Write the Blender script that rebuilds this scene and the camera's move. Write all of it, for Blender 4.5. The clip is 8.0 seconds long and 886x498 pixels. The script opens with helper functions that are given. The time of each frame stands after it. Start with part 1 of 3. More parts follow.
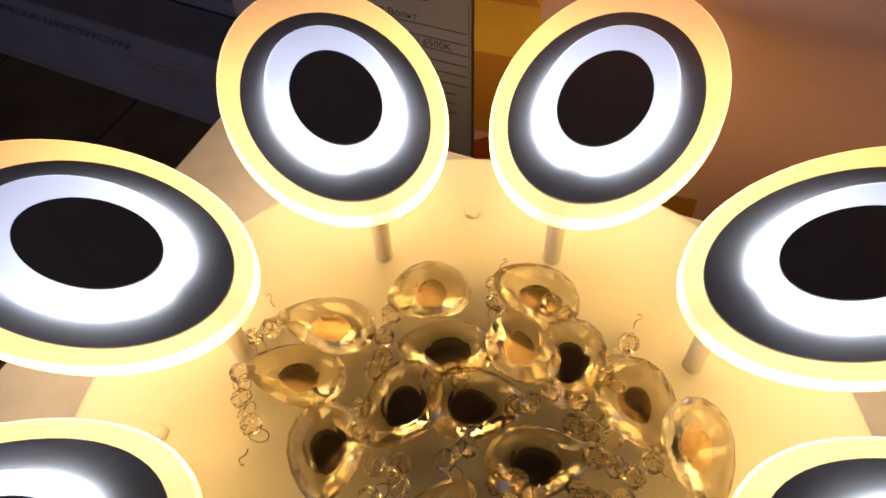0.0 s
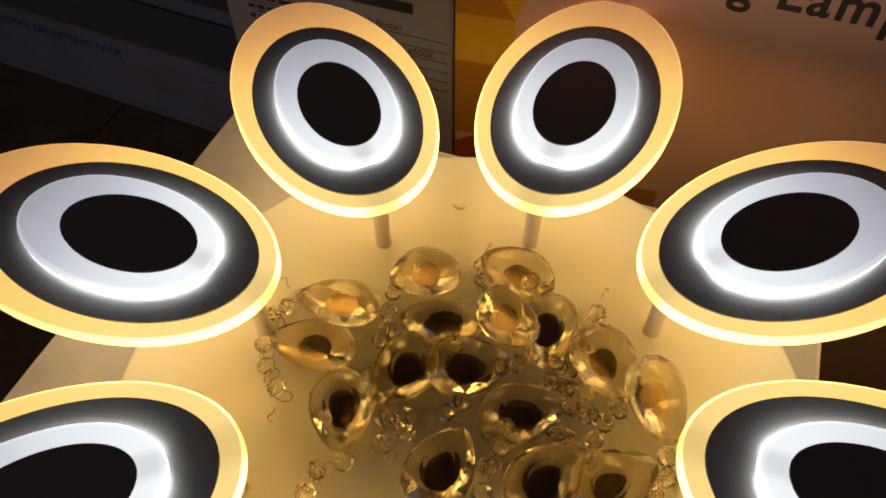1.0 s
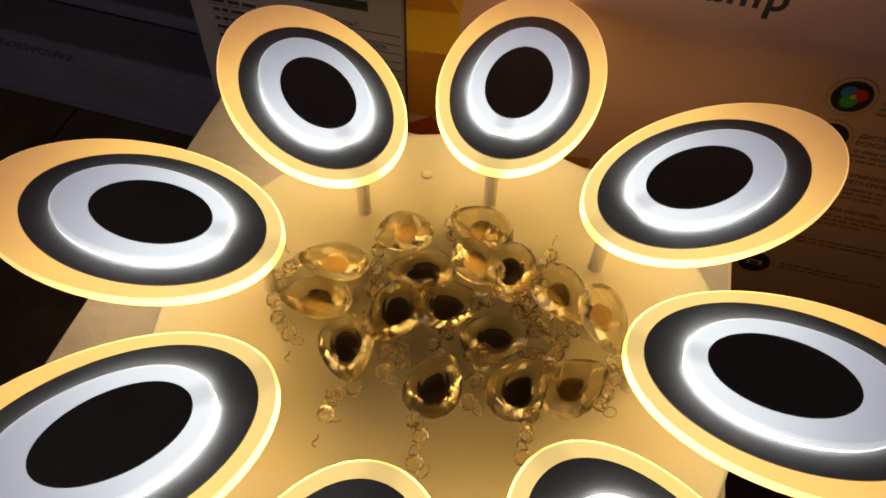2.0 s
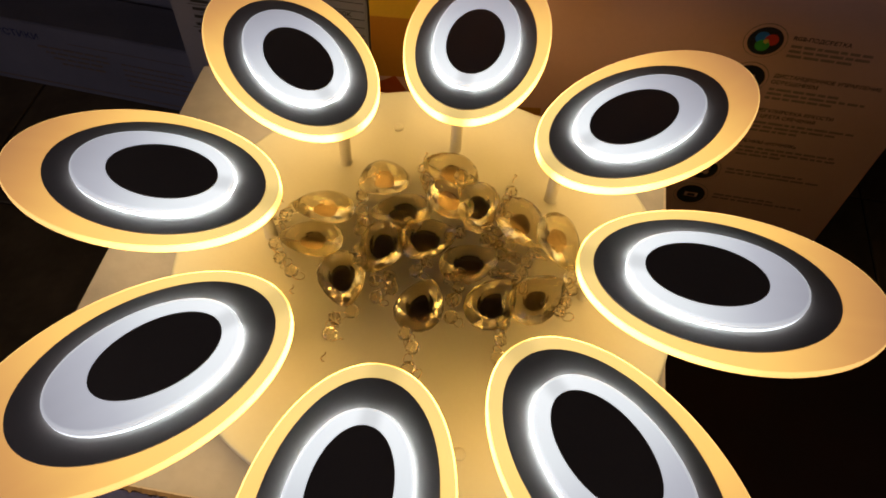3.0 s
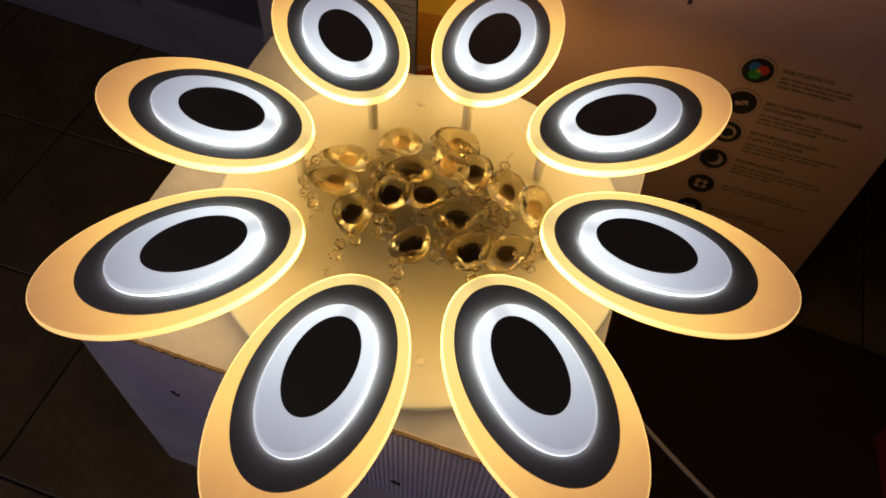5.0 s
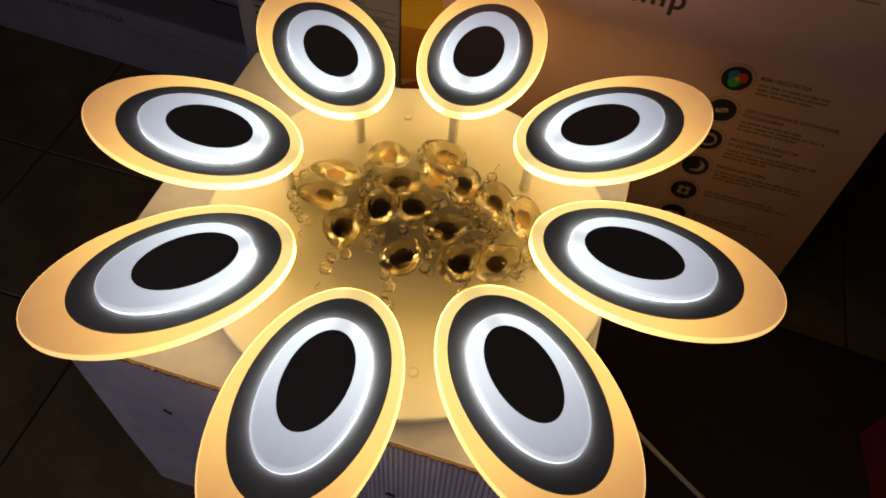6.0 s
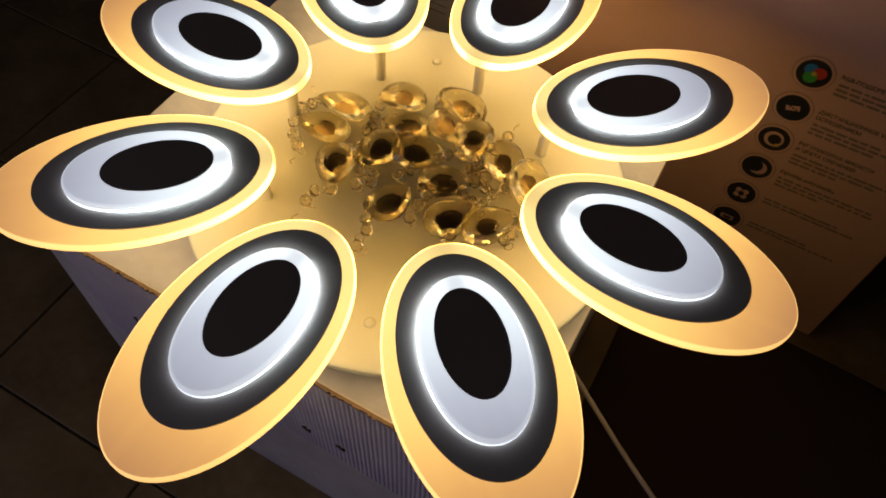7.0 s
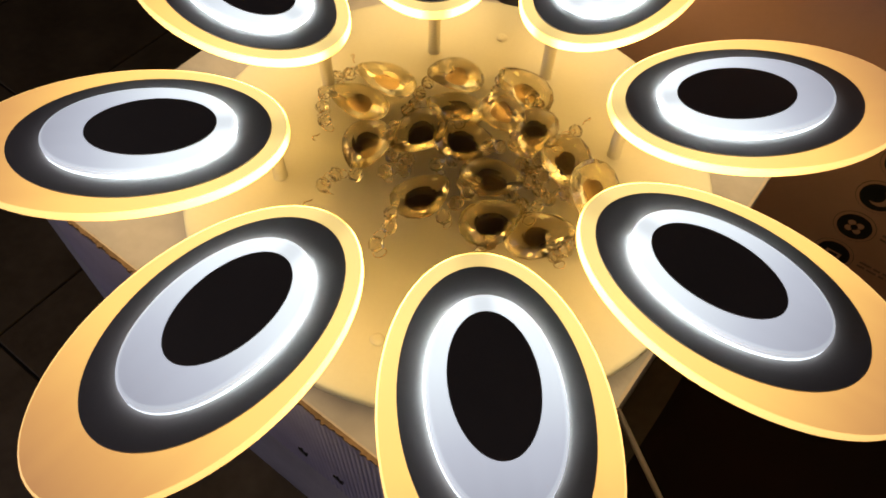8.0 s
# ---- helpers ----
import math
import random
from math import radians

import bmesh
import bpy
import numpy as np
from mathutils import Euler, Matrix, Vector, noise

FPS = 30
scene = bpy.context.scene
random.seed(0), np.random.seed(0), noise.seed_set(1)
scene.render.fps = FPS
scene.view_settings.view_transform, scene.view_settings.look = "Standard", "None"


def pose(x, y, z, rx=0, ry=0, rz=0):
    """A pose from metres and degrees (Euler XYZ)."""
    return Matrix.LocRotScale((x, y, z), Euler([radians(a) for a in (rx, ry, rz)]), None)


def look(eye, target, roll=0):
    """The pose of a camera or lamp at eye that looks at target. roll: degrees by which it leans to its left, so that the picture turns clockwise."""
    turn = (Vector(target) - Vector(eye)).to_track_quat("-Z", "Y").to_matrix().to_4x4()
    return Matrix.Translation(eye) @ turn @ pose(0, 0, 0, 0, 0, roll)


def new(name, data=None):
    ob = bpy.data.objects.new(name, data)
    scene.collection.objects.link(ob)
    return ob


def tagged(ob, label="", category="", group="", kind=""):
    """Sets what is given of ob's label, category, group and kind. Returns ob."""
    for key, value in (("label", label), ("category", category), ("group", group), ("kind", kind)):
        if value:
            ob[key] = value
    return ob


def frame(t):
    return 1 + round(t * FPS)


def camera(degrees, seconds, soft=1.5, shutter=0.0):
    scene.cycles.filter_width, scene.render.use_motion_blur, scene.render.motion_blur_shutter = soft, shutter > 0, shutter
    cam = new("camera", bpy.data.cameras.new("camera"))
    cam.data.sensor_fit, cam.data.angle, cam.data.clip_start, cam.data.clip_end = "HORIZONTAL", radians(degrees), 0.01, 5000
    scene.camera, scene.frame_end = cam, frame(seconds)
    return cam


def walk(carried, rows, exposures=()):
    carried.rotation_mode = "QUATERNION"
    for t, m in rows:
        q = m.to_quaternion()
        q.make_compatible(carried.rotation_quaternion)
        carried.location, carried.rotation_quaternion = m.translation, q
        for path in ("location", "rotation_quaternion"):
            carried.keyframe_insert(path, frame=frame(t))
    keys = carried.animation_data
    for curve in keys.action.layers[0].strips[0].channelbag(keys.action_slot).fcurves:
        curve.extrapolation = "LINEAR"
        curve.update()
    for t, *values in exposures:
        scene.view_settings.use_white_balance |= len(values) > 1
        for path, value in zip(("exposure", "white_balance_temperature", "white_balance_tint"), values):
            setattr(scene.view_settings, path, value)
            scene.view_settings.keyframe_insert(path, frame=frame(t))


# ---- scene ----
cam = camera(61.27, 8.0, soft=1.8)
ROWS = [
    (0.0, 0.0060, -0.1796, 0.9168, 38.14, 1.55, 2.13),
    (0.5, 0.0038, -0.2055, 0.9401, 37.85, 1.13, 1.81),
    (1.0, -0.0087, -0.2343, 0.9713, 37.99, 0.28, 0.04),
    (1.2, -0.0133, -0.2497, 0.9805, 38.26, 0.02, -1.14),
    (2.3, -0.0637, -0.3374, 1.0606, 36.24, -2.01, -8.15),
    (2.5, -0.0736, -0.3484, 1.0751, 35.29, -2.29, -9.60),
    (3.0, -0.0764, -0.3922, 1.1048, 34.57, -1.97, -10.64),
    (3.5, -0.0755, -0.4349, 1.1334, 34.17, -2.86, -9.40),
    (4.0, -0.0596, -0.4730, 1.1578, 34.28, -3.30, -6.27),
    (4.5, -0.0393, -0.5109, 1.1738, 35.14, -2.96, -2.70),
    (4.7, -0.0321, -0.5246, 1.1800, 35.19, -2.83, -1.69),
    (5.8, -0.0202, -0.5554, 1.1943, 36.33, -2.81, -1.91),
    (6.0, -0.0333, -0.5426, 1.1931, 36.33, -3.14, -3.50),
    (6.5, 0.0078, -0.5376, 1.1752, 36.17, -3.16, 1.50),
    (6.7, 0.0449, -0.5324, 1.1642, 34.46, -3.73, 5.51),
    (6.9, 0.0764, -0.5262, 1.1469, 33.75, -3.50, 7.78),
    (7.0, 0.0861, -0.5253, 1.1357, 34.11, -2.88, 8.65),
    (7.2, 0.1056, -0.5083, 1.1091, 34.53, -1.89, 10.98),
    (7.5, 0.1052, -0.4753, 1.0598, 33.58, -2.75, 15.28),
    (7.7, 0.1089, -0.4562, 1.0339, 33.53, -2.14, 17.28),
    (8.0, 0.1102, -0.4375, 1.0269, 33.95, -1.43, 16.65),
]
EXPOSURE = [(0.0, 0.72, 5750, 17), (0.5, 0.2, 6350, 11), (1.0, 0.0, 6500, 10), (3.5, 0.0, 6500, 10), (4.5, 0.07, 6350, 10), (5.5, 0.13, 6280, 9), (7.0, 0.22, 6250, 8), (8.0, 0.22, 6250, 8)]
walk(cam, [(t, pose(x, y, z, rx, ry, rz)) for t, x, y, z, rx, ry, rz in ROWS], EXPOSURE)

# ---------------------------------------------------------------- world and light
world = bpy.data.worlds.new("world")
scene.world = world
world.use_nodes = True
world.node_tree.nodes["Background"].inputs[0].default_value = (0.5, 0.6, 0.8, 1)
world.node_tree.nodes["Background"].inputs[1].default_value = 0.02

# brightness of the luminaire
GLOW_TOP, GLOW_SIDE, GLOW_UNDER = 1.14, 9.2, 1.33
WHITE_TOP, WHITE_SIDE = 0.98, 11.0

# cool fill light, placed in an unseen window added to the west wall
window_fill = new("unseen_window_fill", bpy.data.lights.new("unseen_window_fill", "AREA"))
window_fill.data.shape, window_fill.data.size, window_fill.data.size_y = "RECTANGLE", 1.3, 1.0
window_fill.data.energy, window_fill.data.color = 4.6, (0.84, 0.8, 1.0)
window_fill.matrix_world = look((-1.74, -1.25, 1.1), (-0.35, -0.45, 0.1))

# ---------------------------------------------------------------- materials


def link(nt, a, b):
    nt.links.new(a, b)


def surface(name, low, high, rough=0.6, scale=30.0, fine=220.0, bump=0.15, metal=0.0, depth=0.0006, stain=0.25):
    """Two scales of noise between two colours, with fine relief."""
    m = bpy.data.materials.new(name)
    m.use_nodes = True
    nt = m.node_tree
    b = nt.nodes["Principled BSDF"]
    co = nt.nodes.new("ShaderNodeTexCoord")
    n1 = nt.nodes.new("ShaderNodeTexNoise")
    n2 = nt.nodes.new("ShaderNodeTexNoise")
    n1.inputs["Scale"].default_value, n1.inputs["Detail"].default_value = scale, 5
    n2.inputs["Scale"].default_value, n2.inputs["Detail"].default_value = fine, 4
    link(nt, co.outputs["Object"], n1.inputs["Vector"])
    link(nt, co.outputs["Object"], n2.inputs["Vector"])
    mixf = nt.nodes.new("ShaderNodeMath")
    mixf.operation = "MULTIPLY_ADD"
    mixf.inputs[1].default_value = stain
    link(nt, n2.outputs["Fac"], mixf.inputs[0])
    sub = nt.nodes.new("ShaderNodeMath")
    sub.operation = "MULTIPLY"
    sub.inputs[1].default_value = 1.0 - stain
    link(nt, n1.outputs["Fac"], sub.inputs[0])
    link(nt, sub.outputs[0], mixf.inputs[2])
    ramp = nt.nodes.new("ShaderNodeValToRGB")
    ramp.color_ramp.elements[0].position, ramp.color_ramp.elements[1].position = 0.32, 0.68
    ramp.color_ramp.elements[0].color, ramp.color_ramp.elements[1].color = (*low, 1), (*high, 1)
    link(nt, mixf.outputs[0], ramp.inputs[0])
    link(nt, ramp.outputs[0], b.inputs["Base Color"])
    rr = nt.nodes.new("ShaderNodeMapRange")
    rr.inputs["To Min"].default_value, rr.inputs["To Max"].default_value = max(rough - 0.08, 0.02), min(rough + 0.08, 1)
    link(nt, n1.outputs["Fac"], rr.inputs["Value"])
    link(nt, rr.outputs[0], b.inputs["Roughness"])
    bp = nt.nodes.new("ShaderNodeBump")
    bp.inputs["Strength"].default_value, bp.inputs["Distance"].default_value = bump, depth
    link(nt, n2.outputs["Fac"], bp.inputs["Height"])
    link(nt, bp.outputs[0], b.inputs["Normal"])
    b.inputs["Metallic"].default_value = metal
    return m


def diffuser(name, stops, strength, x0, x1, base=(0.8, 0.75, 0.6), rough=0.35, grain=0.06, gap=None):
    """Lit acrylic: light fades along the petal, away from the LED strip at its inner end.
    gap: half width, end and depth of the dim stretch where the strip's two ends meet."""
    m = bpy.data.materials.new(name)
    m.use_nodes = True
    nt = m.node_tree
    b = nt.nodes["Principled BSDF"]
    b.inputs["Base Color"].default_value = (*base, 1)
    b.inputs["Roughness"].default_value = rough
    co = nt.nodes.new("ShaderNodeTexCoord")
    sep = nt.nodes.new("ShaderNodeSeparateXYZ")
    link(nt, co.outputs["Object"], sep.inputs[0])
    no = nt.nodes.new("ShaderNodeTexNoise")
    no.inputs["Scale"].default_value, no.inputs["Detail"].default_value = 26.0, 3
    mp = nt.nodes.new("ShaderNodeMapping")
    mp.inputs["Scale"].default_value = (0.35, 3.2, 1.0)
    link(nt, co.outputs["Object"], mp.inputs["Vector"])
    link(nt, mp.outputs["Vector"], no.inputs["Vector"])
    mr = nt.nodes.new("ShaderNodeMapRange")
    mr.inputs["From Min"].default_value, mr.inputs["From Max"].default_value = x0, x1
    link(nt, sep.outputs[0], mr.inputs["Value"])
    ad = nt.nodes.new("ShaderNodeMath")
    ad.operation = "MULTIPLY_ADD"
    ad.inputs[1].default_value = grain * 2
    link(nt, no.outputs["Fac"], ad.inputs[0])
    sb = nt.nodes.new("ShaderNodeMath")
    sb.operation = "SUBTRACT"
    sb.inputs[1].default_value = grain
    link(nt, mr.outputs[0], sb.inputs[0])
    link(nt, sb.outputs[0], ad.inputs[2])
    ramp = nt.nodes.new("ShaderNodeValToRGB")
    els = ramp.color_ramp.elements
    els[0].position, els[0].color = stops[0][0], (*stops[0][1], 1)
    els[1].position, els[1].color = stops[-1][0], (*stops[-1][1], 1)
    for p, c in stops[1:-1]:
        e = els.new(p)
        e.color = (*c, 1)
    link(nt, ad.outputs[0], ramp.inputs[0])
    link(nt, ramp.outputs[0], b.inputs["Emission Color"])
    b.inputs["Emission Strength"].default_value = strength
    if gap:
        half, end, low = gap
        side = nt.nodes.new("ShaderNodeMath")
        side.operation = "ABSOLUTE"
        link(nt, sep.outputs[1], side.inputs[0])
        near, tip = nt.nodes.new("ShaderNodeMapRange"), nt.nodes.new("ShaderNodeMapRange")
        near.interpolation_type = tip.interpolation_type = "SMOOTHSTEP"
        near.inputs["From Min"].default_value, near.inputs["From Max"].default_value = half * 0.35, half * 1.7
        tip.inputs["From Min"].default_value, tip.inputs["From Max"].default_value = end - 0.006, end + 0.008
        for k, v in ((near, side.outputs[0]), (tip, sep.outputs[0])):
            k.inputs["To Min"].default_value, k.inputs["To Max"].default_value = 0.0, 1.0
            link(nt, v, k.inputs["Value"])
        most = nt.nodes.new("ShaderNodeMath")
        most.operation = "MAXIMUM"
        link(nt, near.outputs[0], most.inputs[0])
        link(nt, tip.outputs[0], most.inputs[1])
        power = nt.nodes.new("ShaderNodeMapRange")
        power.inputs["To Min"].default_value, power.inputs["To Max"].default_value = low * strength, strength
        link(nt, most.outputs[0], power.inputs["Value"])
        link(nt, power.outputs[0], b.inputs["Emission Strength"])
    return m


def plain(name, colour, rough=0.5, metal=0.0):
    return surface(name, [c * 0.88 for c in colour], colour, rough=rough, metal=metal, bump=0.05)


WARM = [(0.0, (0.86, 0.6, 0.21)), (0.25, (0.98, 0.67, 0.2)), (0.6, (0.95, 0.55, 0.14)), (0.85, (0.6, 0.295, 0.085)), (1.0, (0.4, 0.185, 0.065))]
M_WARM = diffuser("warm_acrylic_top", WARM, GLOW_TOP, 0.138, 0.412, base=(0.5, 0.42, 0.28), grain=0.035, gap=(0.012, 0.160, 0.8))
M_WARM_SIDE = diffuser("warm_acrylic_rim", [(0.0, (0.9, 0.5, 0.1)), (0.3, (0.36, 0.21, 0.055)), (0.6, (0.16, 0.092, 0.026)), (1.0, (0.105, 0.057, 0.017))], GLOW_SIDE, 0.138, 0.412, gap=(0.012, 0.160, 0.3))
M_WARM_UNDER = diffuser("warm_acrylic_underside", [(0.0, (0.62, 0.315, 0.055)), (0.18, (0.64, 0.36, 0.09)), (0.36, (1.0, 0.72, 0.3)), (0.6, (0.86, 0.63, 0.27)), (1.0, (0.6, 0.43, 0.19))], GLOW_UNDER, 0.138, 0.412)
M_WHITE = diffuser("cool_acrylic_top", [(0.0, (0.95, 0.98, 1.0)), (0.35, (0.78, 0.82, 0.85)), (0.7, (0.48, 0.49, 0.55)), (1.0, (0.32, 0.32, 0.37))], WHITE_TOP, 0.18, 0.34, base=(0.7, 0.7, 0.72), grain=0.05, gap=(0.0075, 0.198, 0.76))
M_WHITE_SIDE = diffuser("cool_acrylic_rim", [(0.0, (0.84, 0.96, 1.0)), (0.45, (0.54, 0.63, 0.67)), (0.75, (0.2, 0.22, 0.235)), (1.0, (0.1, 0.106, 0.115))], WHITE_SIDE, 0.18, 0.34, base=(0.8, 0.8, 0.82), gap=(0.0075, 0.200, 0.3))
M_WHITE_EDGE = diffuser("cool_acrylic_edge", [(0.0, (0.95, 0.98, 1.0)), (0.35, (0.84, 0.88, 0.92)), (0.7, (0.56, 0.58, 0.63)), (1.0, (0.4, 0.41, 0.45))], 1.0, 0.18, 0.34, base=(0.75, 0.75, 0.78), rough=0.2, gap=(0.0075, 0.198, 0.8))
M_PLATE = surface("dark_brown_metal", (0.37, 0.335, 0.31), (0.43, 0.39, 0.36), rough=0.5, scale=14, fine=500, bump=0.06)
M_CAP = surface("dark_cap_paint", (0.23, 0.195, 0.165), (0.26, 0.22, 0.185), rough=0.62, scale=20, fine=500, bump=0.06)
M_DISC = surface("white_enamel", (0.7, 0.68, 0.63), (0.76, 0.74, 0.69), rough=0.32, scale=9, fine=260, bump=0.03)
M_DISC.node_tree.nodes["Principled BSDF"].inputs["IOR"].default_value = 1.75
M_CHROME = surface("polished_wire", (0.5, 0.4, 0.26), (0.7, 0.58, 0.42), rough=0.18, metal=1.0, scale=80, bump=0.02)
# white card: the warm cast over it is put into these two colours
M_CARD_WHITE = surface("warm_tinted_white_card", (0.63, 0.53, 0.52), (0.7, 0.59, 0.58), rough=0.55, scale=7, fine=160, bump=0.12)
M_PACK = surface("warm_tinted_printed_card", (0.56, 0.33, 0.25), (0.63, 0.37, 0.285), rough=0.42, scale=5, fine=140, bump=0.08)
# cool, dim light on the pale cartons is put into this darker lavender grey
M_SPEC = surface("dim_cool_label_paper", (0.2, 0.19, 0.23), (0.26, 0.245, 0.295), rough=0.7, scale=8, fine=190, bump=0.12)
M_KRAFT = surface("brown_kraft_card", (0.16, 0.095, 0.055), (0.3, 0.19, 0.12), rough=0.8, scale=30, fine=240, bump=0.3)
# white board; the cool daylight tint is put into its lavender colour
M_RIB = surface("cool_tinted_fluted_board", (0.5, 0.45, 0.62), (0.62, 0.57, 0.74), rough=0.7, scale=16, fine=200, bump=0.25)
M_FILM = surface("crumpled_white_wrap", (0.46, 0.42, 0.47), (0.66, 0.61, 0.66), rough=0.5, scale=10, fine=60, bump=0.5, depth=0.002)
M_YELLOW = surface("yellow_print", (0.6, 0.34, 0.02), (0.7, 0.42, 0.035), rough=0.42, scale=8, bump=0.05)
M_ORANGE = surface("orange_print", (0.46, 0.18, 0.008), (0.55, 0.23, 0.012), rough=0.42, scale=8, bump=0.05)
M_AMBER = surface("amber_print", (0.4, 0.16, 0.012), (0.48, 0.2, 0.02), rough=0.42, scale=8, bump=0.05)
M_RED = surface("red_orange_print", (0.36, 0.05, 0.006), (0.44, 0.08, 0.01), rough=0.42, scale=8, bump=0.05)
M_INK = surface("black_ink", (0.012, 0.012, 0.013), (0.022, 0.021, 0.021), rough=0.5, bump=0.02)
M_GREY_INK = surface("grey_ink", (0.2, 0.14, 0.11), (0.28, 0.2, 0.16), rough=0.5, bump=0.02)
M_BLUE_INK = surface("dark_blue_ink", (0.02, 0.025, 0.1), (0.03, 0.035, 0.14), rough=0.5, bump=0.02)
M_RGB = [surface(n, [c * 0.85 for c in k], k, rough=0.45, bump=0.02) for n, k in (("blue_ink", (0.03, 0.2, 0.6)), ("red_ink", (0.6, 0.05, 0.03)), ("green_ink", (0.06, 0.4, 0.06)), ("yellow_ink", (0.7, 0.5, 0.08)))]
M_TILE = surface("brown_floor_tile", (0.09, 0.06, 0.03), (0.18, 0.125, 0.068), rough=0.42, scale=9, fine=70, bump=0.15)
M_GROUT = surface("dark_grout", (0.02, 0.016, 0.012), (0.034, 0.028, 0.021), rough=0.9, scale=40, bump=0.4)
# unseen room shell; its beige is picked to warm the light it bounces back
M_WALL = surface("dim_wall_paint", (0.22, 0.17, 0.12), (0.28, 0.22, 0.16), rough=0.8, scale=5, bump=0.15)
M_CEIL = surface("beige_ceiling_paint", (0.33, 0.26, 0.185), (0.38, 0.3, 0.215), rough=0.85, scale=5, bump=0.15)
M_CORD = surface("white_cable_sheath", (0.28, 0.22, 0.2), (0.34, 0.27, 0.25), rough=0.45, scale=40, bump=0.05)
M_DARKRED = surface("dark_red", (0.11, 0.005, 0.005), (0.15, 0.008, 0.007), rough=0.6, scale=12, bump=0.1)
M_DARK_SHEET = surface("dark_brown_sheet", (0.022, 0.008, 0.004), (0.034, 0.012, 0.006), rough=0.9, scale=14, fine=900, bump=0.3)
M_FRAME = surface("white_window_paint", (0.6, 0.6, 0.6), (0.7, 0.7, 0.7), rough=0.5, bump=0.1)


def glass(name, tint, through_tint, straight, ior):
    m = bpy.data.materials.new(name)
    m.use_nodes = True
    b = m.node_tree.nodes["Principled BSDF"]
    b.inputs["Base Color"].default_value = (*tint, 1)
    b.inputs["Roughness"].default_value = 0.0
    b.inputs["IOR"].default_value = ior
    b.inputs["Transmission Weight"].default_value = 1.0
    # an even share passes unbent, added to lighten the shade under the crystals
    nt = m.node_tree
    clear = nt.nodes.new("ShaderNodeBsdfTransparent")
    clear.inputs["Color"].default_value = (*through_tint, 1)
    mix = nt.nodes.new("ShaderNodeMixShader")
    mix.inputs[0].default_value = straight
    link(nt, b.outputs[0], mix.inputs[1])
    link(nt, clear.outputs[0], mix.inputs[2])
    link(nt, mix.outputs[0], nt.nodes["Material Output"].inputs["Surface"])
    return m


M_FOIL = surface("silvered_back", (0.3, 0.24, 0.18), (0.4, 0.33, 0.25), rough=0.2, metal=1.0, scale=60, bump=0.02)
M_SATIN = surface("satin_back", (0.36, 0.27, 0.17), (0.48, 0.37, 0.24), rough=0.28, metal=1.0, scale=60, bump=0.05)
M_GLASS = glass("cut_crystal", (1.0, 0.93, 0.7), (1.0, 0.9, 0.62), 0.12, 1.56)
M_BEAD = glass("bead_crystal", (1.0, 0.95, 0.8), (1.0, 0.9, 0.7), 0.04, 1.62)

# ---------------------------------------------------------------- mesh helpers


def finish(name, bm, mats, smooth=False):
    bmesh.ops.recalc_face_normals(bm, faces=bm.faces)
    me = bpy.data.meshes.new(name)
    bm.to_mesh(me)
    bm.free()
    for m in mats if isinstance(mats, (list, tuple)) else [mats]:
        me.materials.append(m)
    if smooth:
        for p in me.polygons:
            p.use_smooth = True
    return me


def part(name, me, parent, label="", at=None):
    """One mesh object under a thing or a part; a mesh or a bmesh's finished mesh."""
    ob = new(name, me)
    ob.parent = parent
    if at is not None:
        ob.matrix_basis = at
    return tagged(ob, label)


def thing(name, label, category, at=None, group="", kind="", me=None):
    ob = new(name, me)
    if at is not None:
        ob.matrix_world = at
    return tagged(ob, label, category, group, kind)


def loops(bm, rings, caps=(True, True), mats=(0, 0, 0)):
    """Skin a list of closed rings of points from bottom to top; materials for bottom, sides and top."""
    vs = [[bm.verts.new(p) for p in r] for r in rings]
    n = len(vs[0])
    for a, b in zip(vs, vs[1:]):
        for i in range(n):
            f = bm.faces.new((a[i], a[(i + 1) % n], b[(i + 1) % n], b[i]))
            f.material_index = mats[1]
    if caps[0]:
        bm.faces.new(vs[0][::-1]).material_index = mats[0]
    if caps[1]:
        bm.faces.new(vs[-1]).material_index = mats[2]
    return vs


def oval(uc, a, b, egg, full, z, inset, n=72):
    out = []
    for i in range(n):
        t = 2 * math.pi * i / n
        c, s = math.cos(t), math.sin(t)
        out.append((uc + (a - inset) * c, (b - inset) * s * (1 + egg * c + full * c * c), z))
    return out


def slab(name, shape, z0, z1, bev, mats, idx=(0, 0, 0)):
    """An oval plate with bevelled edges."""
    bm = bmesh.new()
    steps = [(z0, bev), (z0 + bev * 0.3, bev * 0.3), (z0 + bev, 0), (z1 - bev, 0), (z1 - bev * 0.3, bev * 0.3), (z1, bev)]
    loops(bm, [oval(*shape, z, i) for z, i in steps], mats=idx)
    return finish(name, bm, mats)


def lathe(name, profile, mats, n=48, smooth=True):
    bm = bmesh.new()
    loops(bm, [[(r * math.cos(2 * math.pi * i / n), r * math.sin(2 * math.pi * i / n), z) for i in range(n)] for r, z in profile])
    me = finish(name, bm, mats)
    if smooth:
        for p in me.polygons:
            p.use_smooth = len(p.vertices) == 4
    return me


def block(name, x0, x1, y0, y1, z0, z1, mats, bev=0.003, taper=0.0):
    """A box with bevelled edges; taper draws the foot in."""
    bm = bmesh.new()
    ring = lambda z, i, s: [(x0 + i + s, y0 + i + s, z), (x1 - i - s, y0 + i + s, z), (x1 - i - s, y1 - i - s, z), (x0 + i + s, y1 - i - s, z)]
    vs = loops(bm, [ring(z0, 0, taper), ring(z1, 0, 0)])
    if bev:
        bmesh.ops.bevel(bm, geom=bm.edges[:], offset=bev, segments=2, affect="EDGES")
    return finish(name, bm, mats)


